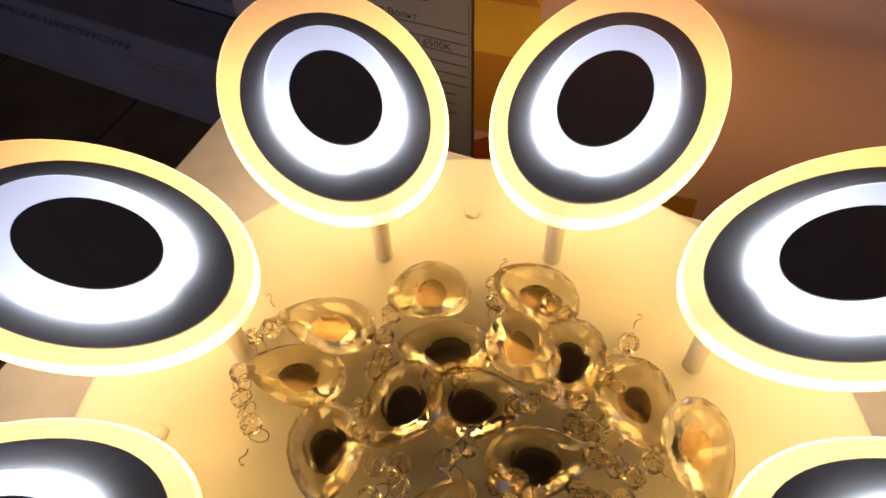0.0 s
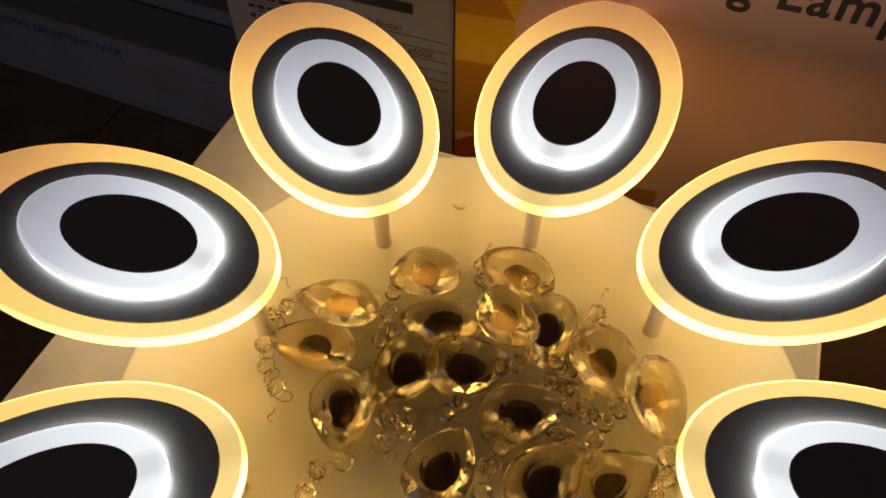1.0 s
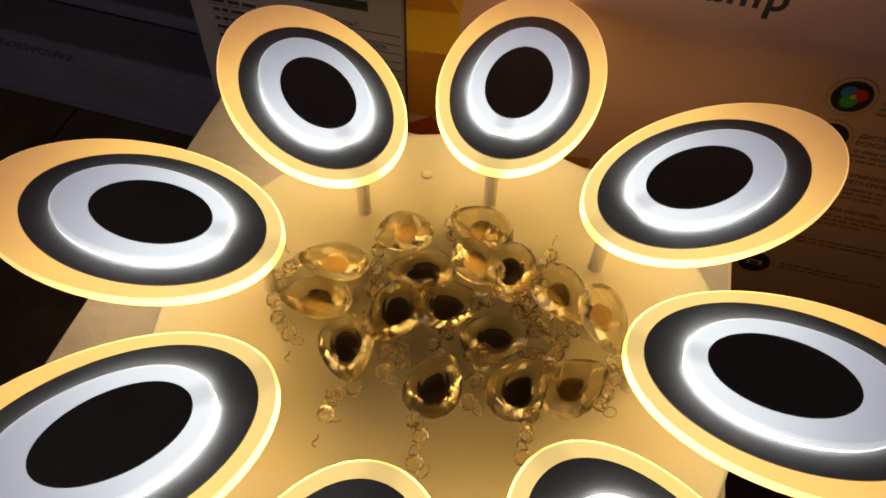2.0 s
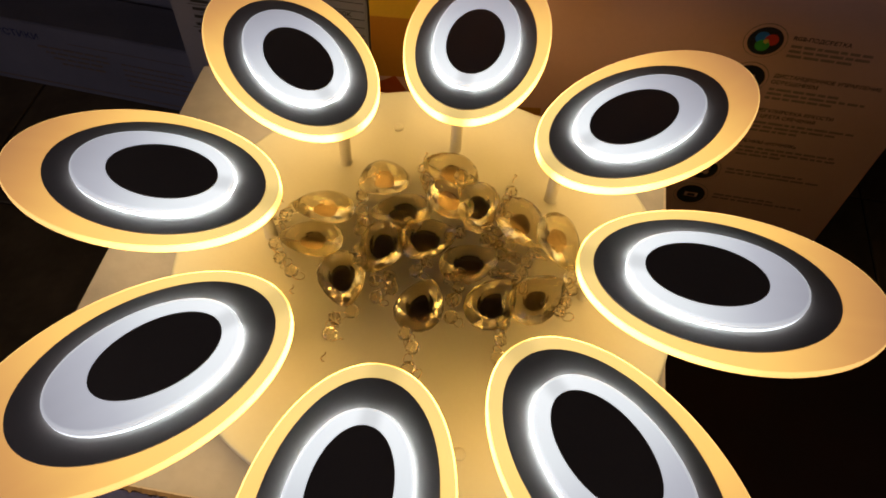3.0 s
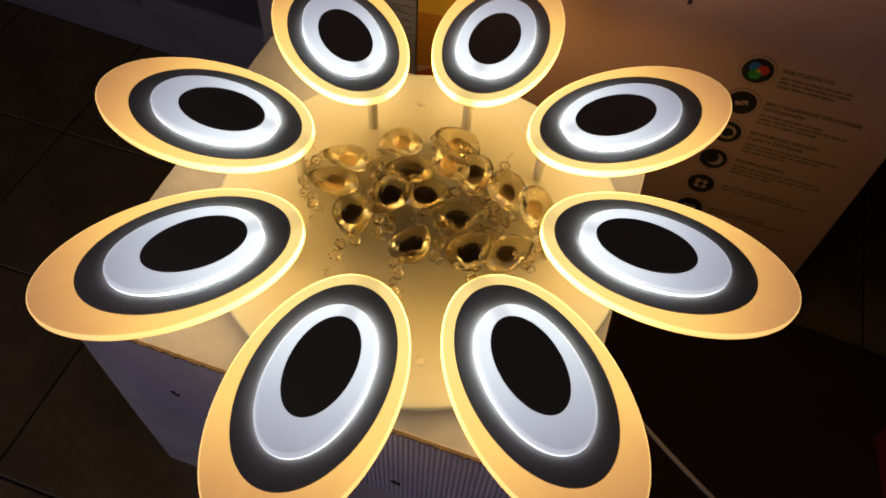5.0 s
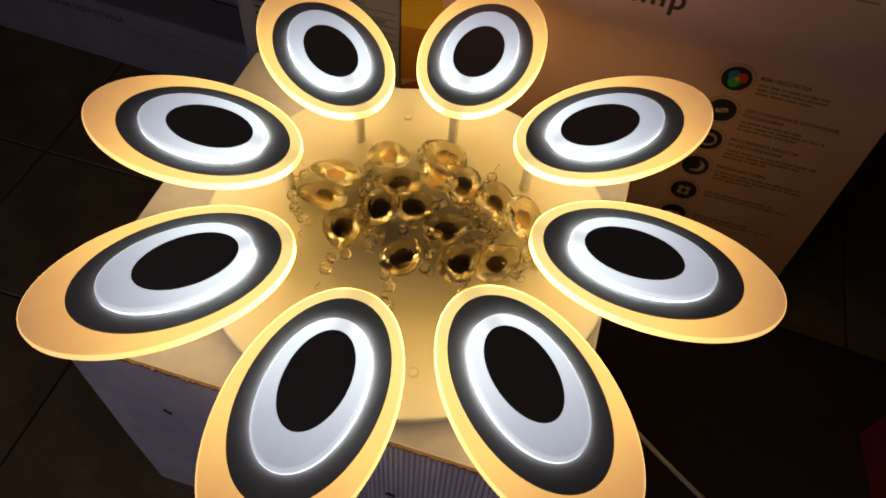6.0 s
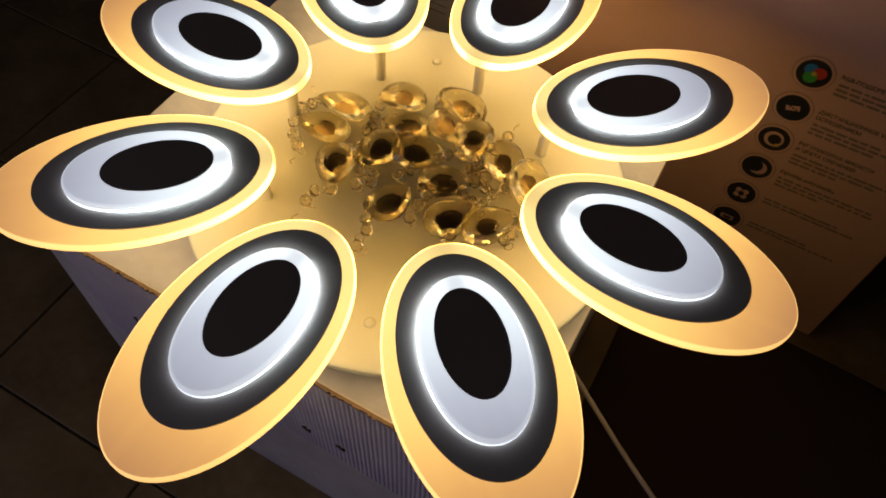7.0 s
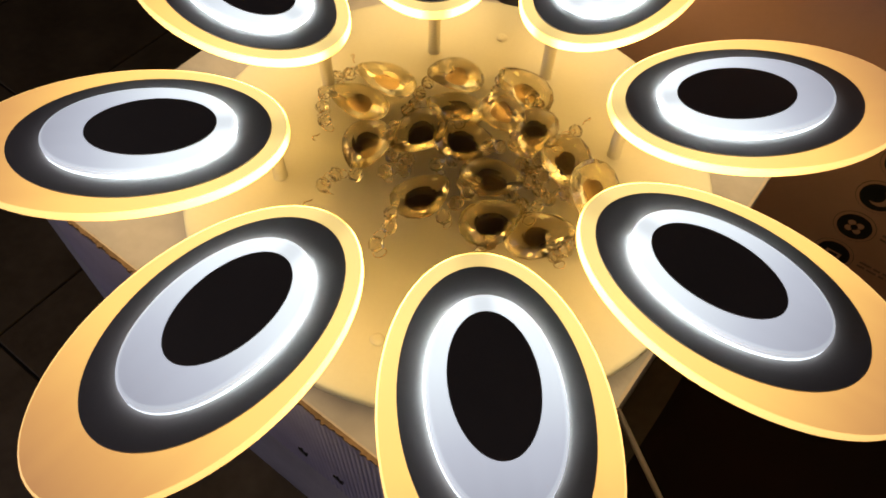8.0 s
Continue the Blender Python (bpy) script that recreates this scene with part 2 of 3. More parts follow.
def tube(name, pts, r, mats, n=8):
    """A round wire along a list of points."""
    bm = bmesh.new()
    rings = []
    up = Vector((0.13, 0.21, 0.97))
    for i, p in enumerate(pts):
        d = (Vector(pts[min(i + 1, len(pts) - 1)]) - Vector(pts[max(i - 1, 0)])).normalized()
        a = d.cross(up).normalized()
        b = d.cross(a)
        rings.append([Vector(p) + r * (a * math.cos(2 * math.pi * k / n) + b * math.sin(2 * math.pi * k / n)) for k in range(n)])
    loops(bm, rings)
    return finish(name, bm, mats, smooth=True)


def spline(pts, steps=10):
    out = []
    for i in range(len(pts) - 1):
        p0, p1, p2, p3 = (Vector(pts[max(0, min(len(pts) - 1, i + k))]) for k in (-1, 0, 1, 2))
        for s in range(steps):
            t = s / steps
            out.append(0.5 * (2 * p1 + (p2 - p0) * t + (2 * p0 - 5 * p1 + 4 * p2 - p3) * t * t + (3 * p1 - p0 - 3 * p2 + p3) * t ** 3))
    out.append(Vector(pts[-1]))
    return out


# ---------------------------------------------------------------- the room
ROOM = (-1.8, 2.6, -2.5, 2.3, 2.4)
TURN = -20.5                      # the cartons and the tiling stand at this angle
STAND = pose(0, 0, 0, 0, 0, TURN)


def build_room():
    x0, x1, y0, y1, h = ROOM
    floor = thing("floor", "dark brown ceramic tile floor with thin dark joints", "floor", kind="structure", me=block("floor", -3.4, 3.4, -3.4, 3.4, -0.06, -0.004, M_GROUT, 0))
    t = 0.15
    thing("wall_north", "dim plain painted wall", "wall", kind="structure", me=block("wall", x0 - t, x1 + t, y1, y1 + t, -0.05, h, M_WALL, 0))
    thing("wall_east", "dim plain painted wall", "wall", kind="structure", me=block("wall", x1, x1 + t, y0, y1, -0.05, h, M_WALL, 0))
    thing("wall_south", "dim plain painted wall", "wall", kind="structure", me=block("wall", x0 - t, x1 + t, y0 - t, y0, -0.05, h, M_WALL, 0))
    # west wall with the added, unseen window opening
    wy0, wy1, wz0, wz1 = -1.95, -0.55, 0.55, 1.65
    bm = bmesh.new()
    for a, b, c, d in ((y0, wy0, -0.05, h), (wy1, y1, -0.05, h), (wy0, wy1, -0.05, wz0), (wy0, wy1, wz1, h)):
        loops(bm, [[(x0 - t, a, z), (x0, a, z), (x0, b, z), (x0 - t, b, z)] for z in (c, d)])
    thing("wall_west", "dim plain painted wall with an added window opening", "wall", kind="structure", me=finish("wall", bm, M_WALL))
    win = thing("added_window", "added white window frame, out of view", "window", pose(x0 - 0.07, (wy0 + wy1) / 2, wz0, 0, 0, 90), kind="structure")
    w, hh = wy1 - wy0, wz1 - wz0
    bm = bmesh.new()
    for a, b, c, d in ((-w / 2, -w / 2 + 0.06, 0, hh), (w / 2 - 0.06, w / 2, 0, hh), (-w / 2 + 0.06, w / 2 - 0.06, 0, 0.06), (-w / 2 + 0.06, w / 2 - 0.06, hh - 0.06, hh)):
        loops(bm, [[(a, -0.03, z), (b, -0.03, z), (b, 0.03, z), (a, 0.03, z)] for z in (c, d)])
    part("window_frame", finish("window_frame", bm, M_FRAME), win)
    thing("ceiling", "unseen ceiling, beige to warm the bounced light", "ceiling", kind="structure", me=block("ceiling", x0 - t, x1 + t, y0 - t, y1 + t, h, h + 0.1, M_CEIL, 0))
    return floor


FLOOR = build_room()

# ---------------------------------------------------------------- the flower chandelier
BASE_Z, DISC_TOP, PETAL_Z = 0.470, 0.497, 0.560
LAMP = thing("flower_chandelier", "lit eight-petal acrylic lamp with crystal drops, on a white carton", "ceiling lamp", pose(0, 0, BASE_Z))


def build_base():
    t = DISC_TOP - BASE_Z
    prof = [(0.2375, t - 0.011), (0.2405, t - 0.0098), (0.2418, t - 0.008), (0.2418, t - 0.003), (0.2412, t - 0.0012), (0.2398, t - 0.0003), (0.237, t)]
    part("base_disc", lathe("base_disc", prof, M_DISC, 160), LAMP, "round white enamelled metal plate")
    part("mounting_pan", lathe("mounting_pan", [(0.225, 0.0), (0.225, t - 0.0112)], M_DISC, 96), LAMP, "recessed white pan under the plate")
    knob = lathe("knob", [(0.0058, 0), (0.0058, 0.0012), (0.005, 0.0024), (0.0025, 0.003)], M_DISC, 20)
    for x, y in ((0.003, 0.184), (-0.184, 0.005), (-0.004, -0.190), (0.186, -0.002)):
        part("screw_cap", knob, LAMP, at=pose(x, y, t))
    stem = lathe("stem", [(0.0066, 0), (0.0066, 0.001), (0.0062, 0.0014), (0.0062, PETAL_Z - DISC_TOP - 0.0105)], M_DISC, 24)
    for k in range(8):
        a = radians(112.5 - 45 * k)
        part("stem", stem, LAMP, at=pose(0.155 * math.cos(a), 0.155 * math.sin(a), t))


def inner_diffuser():
    """A thick oval of clear acrylic: lit strip at the foot, clear wall, rounded shoulder, frosted top."""
    shape = (0.2596, 0.0787, 0.0468, -0.016, 0.05)
    bm = bmesh.new()
    steps = [(0.0006, 0.0006), (0.0008, 0.0), (0.0034, 0.0), (0.0068, 0.0002), (0.0080, 0.0007), (0.0087, 0.0016), (0.0090, 0.0030)]
    loops(bm, [oval(*shape, z, i, 96) for z, i in steps], mats=(0, 1, 2))
    for f in bm.faces:
        if len(f.verts) == 4:
            f.material_index = 0 if f.calc_center_median().z < 0.0034 else 1
    return finish("inner_diffuser", bm, [M_WHITE_SIDE, M_WHITE_EDGE, M_WHITE])


def build_petals():
    warm = slab("petal", (0.2753, 0.1368, 0.0800, -0.016, -0.003), -0.0105, -0.001, 0.0016, [M_WARM_UNDER, M_WARM_SIDE, M_WARM], (0, 1, 2))
    plate = slab("backing_plate", (0.2600, 0.1075, 0.0653, 0.0, 0.0), -0.001, 0.0006, 0.0004, M_PLATE)
    white = inner_diffuser()
    cap = slab("cap", (0.2491, 0.0534, 0.0311, -0.0136, 0.0), 0.009, 0.0102, 0.0004, M_CAP)
    for k in range(8):
        p = part("petal", warm, LAMP, "oval warm yellow glowing acrylic petal", pose(0, 0, PETAL_Z - BASE_Z, 0, 0, 112.5 - 45 * k))
        part("backing_plate", plate, p, "dark brown metal oval")
        part("inner_diffuser", white, p, "cool white glowing acrylic oval")
        part("cap", cap, p, "matt black oval cap")


build_base()
build_petals()

# ---- crystals


def pear(length, width, scale, z, n=18):
    """Drop outline, round end towards -x, point towards +x."""
    out = []
    for i in range(n):
        t = 2 * math.pi * i / n
        x = 0.5 * length * math.cos(t)
        y = 0.5 * width * math.sin(t) * (1 - 0.27 * math.cos(t) - 0.08 * math.cos(t) ** 2)
        out.append((x * scale - 0.04 * length * (1 - scale), y * scale, z))
    return out


def crystal_mesh(name, length, width, thick, silvered):
    bm = bmesh.new()
    t = thick / 2
    n = 16
    half = lambda ring: [tuple((Vector(ring[i]) + Vector(ring[(i + 1) % len(ring)])) / 2) for i in range(len(ring))]
    girdle0, girdle1 = pear(length, width, 1, -0.14 * thick, n), pear(length, width, 1, -0.05 * thick, n)
    crown = half(pear(length, width, 0.74, t * 0.58, n))
    table = pear(length, width, 0.42, t, n)
    back = half(pear(length, width, 0.78, -t * 0.72, n))
    foot = pear(length, width, 0.4 if silvered else 0.34, -t, n)

    def ring(pts):
        return [bm.verts.new(p) for p in pts]

    def zig(a, b):
        for i in range(n):
            j = (i + 1) % n
            bm.faces.new((a[i], a[j], b[i]))
            bm.faces.new((b[i], a[j], b[j]))

    def zag(b, c):
        for i in range(n):
            j = (i + 1) % n
            bm.faces.new((b[i], c[j], c[i]))
            bm.faces.new((b[i], b[j], c[j]))
    g0, g1, cr, tb, bk, ft = ring(girdle0), ring(girdle1), ring(crown), ring(table), ring(back), ring(foot)
    for i in range(n):
        j = (i + 1) % n
        bm.faces.new((g0[i], g0[j], g1[j], g1[i]))
    zig(g1, cr)
    zag(cr, tb)
    bm.faces.new(tb)
    zig(g0, bk)
    zag(bk, ft)
    bm.faces.new(ft).material_index = 1
    return finish(name, bm, [M_GLASS, M_FOIL if silvered else M_SATIN])


def bead_mesh():
    bm = bmesh.new()
    rg = lambda r, z, o: [(r * math.cos(2 * math.pi * (i + o) / 8), r * math.sin(2 * math.pi * (i + o) / 8), z) for i in range(8)]
    loops(bm, [rg(0.0024, -0.0056, 0.5), rg(0.0058, -0.0036, 0), rg(0.0072, 0, 0.5), rg(0.0058, 0.0036, 0), rg(0.0024, 0.0056, 0.5)])
    return finish("bead", bm, M_BEAD)


def link_mesh():
    pts = [(0.0058 * math.cos(a), 0.004 * math.sin(a), 0.0004 * math.sin(2 * a)) for a in [2 * math.pi * i / 18 for i in range(18)]]
    bm = bmesh.new()
    n, r = 6, 0.00042
    rings = []
    for i, p in enumerate(pts):
        d = (Vector(pts[(i + 1) % 18]) - Vector(pts[i - 1])).normalized()
        a = d.cross(Vector((0, 0, 1))).normalized()
        b = d.cross(a)
        rings.append([Vector(p) + r * (a * math.cos(2 * math.pi * k / n) + b * math.sin(2 * math.pi * k / n)) for k in range(n)])
    vs = [[bm.verts.new(q) for q in ring] for ring in rings]
    for i in range(18):
        for k in range(n):
            bm.faces.new((vs[i][k], vs[i][(k + 1) % n], vs[(i + 1) % 18][(k + 1) % n], vs[(i + 1) % 18][k]))
    return finish("wire_link", bm, M_CHROME, smooth=True)


def build_crystals():
    rnd = random.Random(4)
    t0 = DISC_TOP - BASE_Z
    flat, deep = crystal_mesh("crystal_drop", 0.062, 0.045, 0.018, False), crystal_mesh("crystal_drop", 0.062, 0.045, 0.020, True)
    # x, y, height of the middle over the base, direction of the point, tilt about both axes, cut
    drops = [(-0.088, 0.078, 0.014, 178, 8, -12, flat), (-0.025, 0.105, 0.013, 215, -6, -16, flat), (-0.104, 0.042, 0.013, 176, 6, -10, flat), (-0.013, 0.062, 0.0115, 172, 4, 3, deep),
             (0.046, 0.101, 0.016, 165, -10, -20, flat), (0.034, 0.056, 0.030, 100, 14, 10, flat), (0.064, 0.054, 0.0115, 262, 4, 6, deep), (-0.038, 0.022, 0.0115, 232, -6, 6, deep),
             (0.007, 0.025, 0.0115, 6, 8, 4, deep), (-0.080, -0.008, 0.0115, 272, 4, 3, deep), (0.043, -0.010, 0.0115, 12, -4, 2, deep), (0.104, 0.024, 0.014, 300, 6, 12, flat),
             (0.134, -0.006, 0.018, 285, -12, 24, flat), (-0.012, -0.048, 0.0115, 62, -3, 5, deep), (0.055, -0.057, 0.0115, 40, 3, -3, deep), (0.096, -0.061, 0.014, 22, 6, -8, flat)]
    for x, y, z, a, tx, ty, me in drops:
        part("crystal_drop", me, LAMP, "faceted clear crystal drop", pose(x, y, t0 + z, 0, 0, a) @ pose(0, 0, 0, tx, ty, 0))
    bead, ring = bead_mesh(), link_mesh()
    # chains of small octagon beads, each a run of neighbours
    chains = [[(-0.118, 0.084), (-0.127, 0.076), (-0.137, 0.069)], [(-0.139, 0.041), (-0.136, 0.026), (-0.126, 0.008)], [(-0.049, 0.088), (-0.052, 0.070), (-0.052, 0.055), (-0.056, 0.046)],
              [(0.019, 0.115), (0.019, 0.099), (0.022, 0.084)], [(-0.050, -0.017), (-0.036, -0.014), (-0.036, -0.026), (-0.051, -0.035)], [(-0.075, -0.046), (-0.091, -0.052), (-0.097, -0.067)],
              [(-0.031, -0.077), (-0.027, -0.092), (-0.033, -0.110)], [(0.058, -0.082), (0.053, -0.096), (0.047, -0.113)], [(0.040, 0.024), (0.029, 0.024), (0.052, 0.034)], [(0.068, 0.026), (0.078, 0.022)], [(0.103, 0.069), (0.094, 0.055), (0.086, 0.042)],
              [(0.075, -0.008), (0.086, -0.014), (0.096, -0.019), (0.107, -0.010)], [(0.018, -0.048), (0.026, -0.037), (0.013, -0.066)], [(0.075, -0.034), (0.064, -0.026)], [(0.133, -0.044), (0.130, -0.057), (0.121, -0.069), (0.113, -0.078)],
              [(0.002, -0.003), (-0.010, -0.012)], [(-0.020, 0.040), (-0.008, 0.044)], [(0.086, 0.004), (0.074, 0.008), (0.064, 0.013)], [(0.020, -0.024), (0.030, -0.022)],
              [(-0.060, 0.020), (-0.062, 0.006)], [(0.088, -0.032), (0.080, -0.044)], [(0.054, 0.096), (0.062, 0.088)]]
    for run in chains:
        prev = None
        for x, y in run:
            z = t0 + 0.0072 + rnd.random() * 0.006
            part("bead", bead, LAMP, at=pose(x, y, z, rnd.uniform(-45, 45), rnd.uniform(-45, 45), rnd.uniform(0, 360)))
            if prev:
                mx, my, mz = (x + prev[0]) / 2, (y + prev[1]) / 2, (z + prev[2]) / 2
                for s in (-1, 1)[:rnd.randint(1, 2)]:
                    part("wire_link", ring, LAMP, at=pose(mx + s * 0.0022, my + s * 0.001, mz + 0.001, rnd.uniform(-70, 70), rnd.uniform(-40, 40), math.degrees(math.atan2(y - prev[1], x - prev[0])) + rnd.uniform(-25, 25)))
            prev = (x, y, z)
        part("wire_link", ring, LAMP, at=pose(prev[0] + 0.006, prev[1] - 0.007, prev[2], rnd.uniform(-60, 60), rnd.uniform(-40, 40), rnd.uniform(0, 180)))
    # loose ends of wire
    for x, y, a in ((-0.126, -0.006, 255), (-0.103, -0.080, 245), (-0.040, -0.124, 250), (0.108, 0.082, 55), (0.022, 0.126, 60), (-0.128, 0.094, 120)):
        pts = spline([(0, 0, 0), (0.004, 0.001, 0.002), (0.008, -0.001, 0.003), (0.0105, 0.001, 0.002), (0.0095, 0.0022, 0.001)], 5)
        part("wire_link", tube("wire_end", pts, 0.0005, M_CHROME, 6), LAMP, at=pose(x, y, t0 + 0.006, 0, 0, a))


build_crystals()

# ---------------------------------------------------------------- the carton under the lamp


SLITS = ((-0.216, 0.352, 35), (0.016, 0.312, 30), (0.062, 0.315, 20))


def build_carton():
    c = thing("carton", "white carton with a fluted front panel standing on the tiles", "box", STAND)
    x0, x1, y0, y1, h = -0.321, 0.241, -0.248, 0.253, 0.470
    bm = bmesh.new()
    rings = []
    for z, s in ((0.0, 0.012), (0.02, 0.007), (0.2, 0.003), (h - 0.004, 0.0), (h, 0.003)):
        rings.append([(x0 + s * 0.3, y0 + s, z), (x1 - s, y0 + s, z), (x1 - s, y1 - s, z), (x0 + s * 0.3, y1 - s, z)])
    loops(bm, rings)
    part("body", finish("body", bm, M_FILM), c, "white wrapped carton sides")
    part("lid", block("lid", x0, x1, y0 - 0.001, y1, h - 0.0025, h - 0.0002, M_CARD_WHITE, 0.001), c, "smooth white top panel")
    # fluted sheet on the front, one wave per flute
    bm = bmesh.new()
    pitch, amp = 0.0058, 0.0015
    fx0, fx1 = x0 + 0.034, x1 - 0.006
    n = int((fx1 - fx0) / pitch)
    cols = []
    for i in range(n * 6 + 1):
        x = fx0 + i * pitch / 6
        d = amp * abs(math.sin(math.pi * i / 6))
        w = 0.004 * math.sin(x * 37)
        cols.append([bm.verts.new((x, y0 - 0.0012 - d + (h - z) * 0.014 - 0.0004, z)) for z in (h - 0.001, 0.40, 0.33 + w, 0.262 + w)])
    for a, b in zip(cols, cols[1:]):
        for k in range(3):
            bm.faces.new((a[k], a[k + 1], b[k + 1], b[k]))
    part("fluted_panel", finish("fluted_panel", bm, M_RIB, smooth=True), c, "white fluted corrugated board")
    # torn brown flute ends along the top edge
    rnd = random.Random(9)
    bm = bmesh.new()
    for i in range(n * 2):
        x = fx0 + i * pitch / 2
        d = 0.0006 + rnd.random() * (0.0024 if i % 2 else 0.0012)
        loops(bm, [[(x, y0 - 0.001 - d, z), (x + pitch * 0.49, y0 - 0.001 - d * rnd.uniform(0.4, 1), z), (x + pitch * 0.49, y0 + 0.0012, z), (x, y0 + 0.0012, z)] for z in (h - 0.0035, h + 0.0002 + rnd.random() * 0.0008)])
    part("torn_edge", finish("torn_edge", bm, M_KRAFT), c, "torn brown cardboard flute ends")
    # small torn slits in the fluted panel
    bm = bmesh.new()
    loops(bm, [[(0.0062 * math.cos(t), y, 0.0022 * math.sin(t)) for t in [2 * math.pi * i / 14 for i in range(14)]] for y in (0.003, 0.0)])
    slit = finish("slit", bm, M_INK)
    for x, z, a in SLITS:
        part("slit", slit, c, "small dark torn slit", pose(x, y0 - 0.0026, z, 0, a, 0))


build_carton()

# ---------------------------------------------------------------- printed packages behind


def words(name, text, size, x, z, y, mat, parent, right=False, bold=0.0, label="printed text", spacing=1.0):
    cu = bpy.data.curves.new(name, "FONT")
    cu.body, cu.size, cu.extrude, cu.offset = text, size, 0.00012, bold
    cu.align_x, cu.space_character = "RIGHT" if right else "LEFT", spacing
    ob = new(name, cu)
    dg = bpy.context.evaluated_depsgraph_get()
    me = bpy.data.meshes.new_from_object(ob.evaluated_get(dg))
    bpy.data.objects.remove(ob)
    me.materials.clear()
    me.materials.append(mat)
    return part(name, me, parent, label, pose(x, y, z, 90, 0, 0))


def bar(name, x0, x1, z0, z1, y, mat, parent, label="", round_ends=0.0, thick=0.0004):
    me = block(name, 0, x1 - x0, -thick, 0, 0, z1 - z0, mat, 0)
    return part(name, me, parent, label, pose(x0, y, z0))


def print_line(x0, x1, z, height, y, mat, parent, rnd):
    """A line of print too small to read: a run of word-long bars."""
    x = x0
    while x < x1 - height:
        w = min(height * rnd.uniform(1.4, 5.5), x1 - x)
        bar("small_print", x, x + w, z, z + height, y, mat, parent)
        x += w + height * rnd.uniform(0.6, 0.9)


def patch(name, pts, y, mat, parent, label=""):
    """A flat printed shape on the face, from its corners (x, z)."""
    bm = bmesh.new()
    loops(bm, [[(x, yy, z) for x, z in pts] for yy in (y, y - 0.0004)])
    return part(name, finish(name, bm, mat), parent, label)


def disc(name, r, x, z, y, mat, parent, label="", thick=0.0004, n=36):
    bm = bmesh.new()
    loops(bm, [[(r * math.cos(2 * math.pi * i / n), yy, r * math.sin(2 * math.pi * i / n)) for i in range(n)] for yy in (0, -thick)])
    return part(name, finish(name, bm, mat), parent, label, pose(x, y, z))


FACE = 0.410


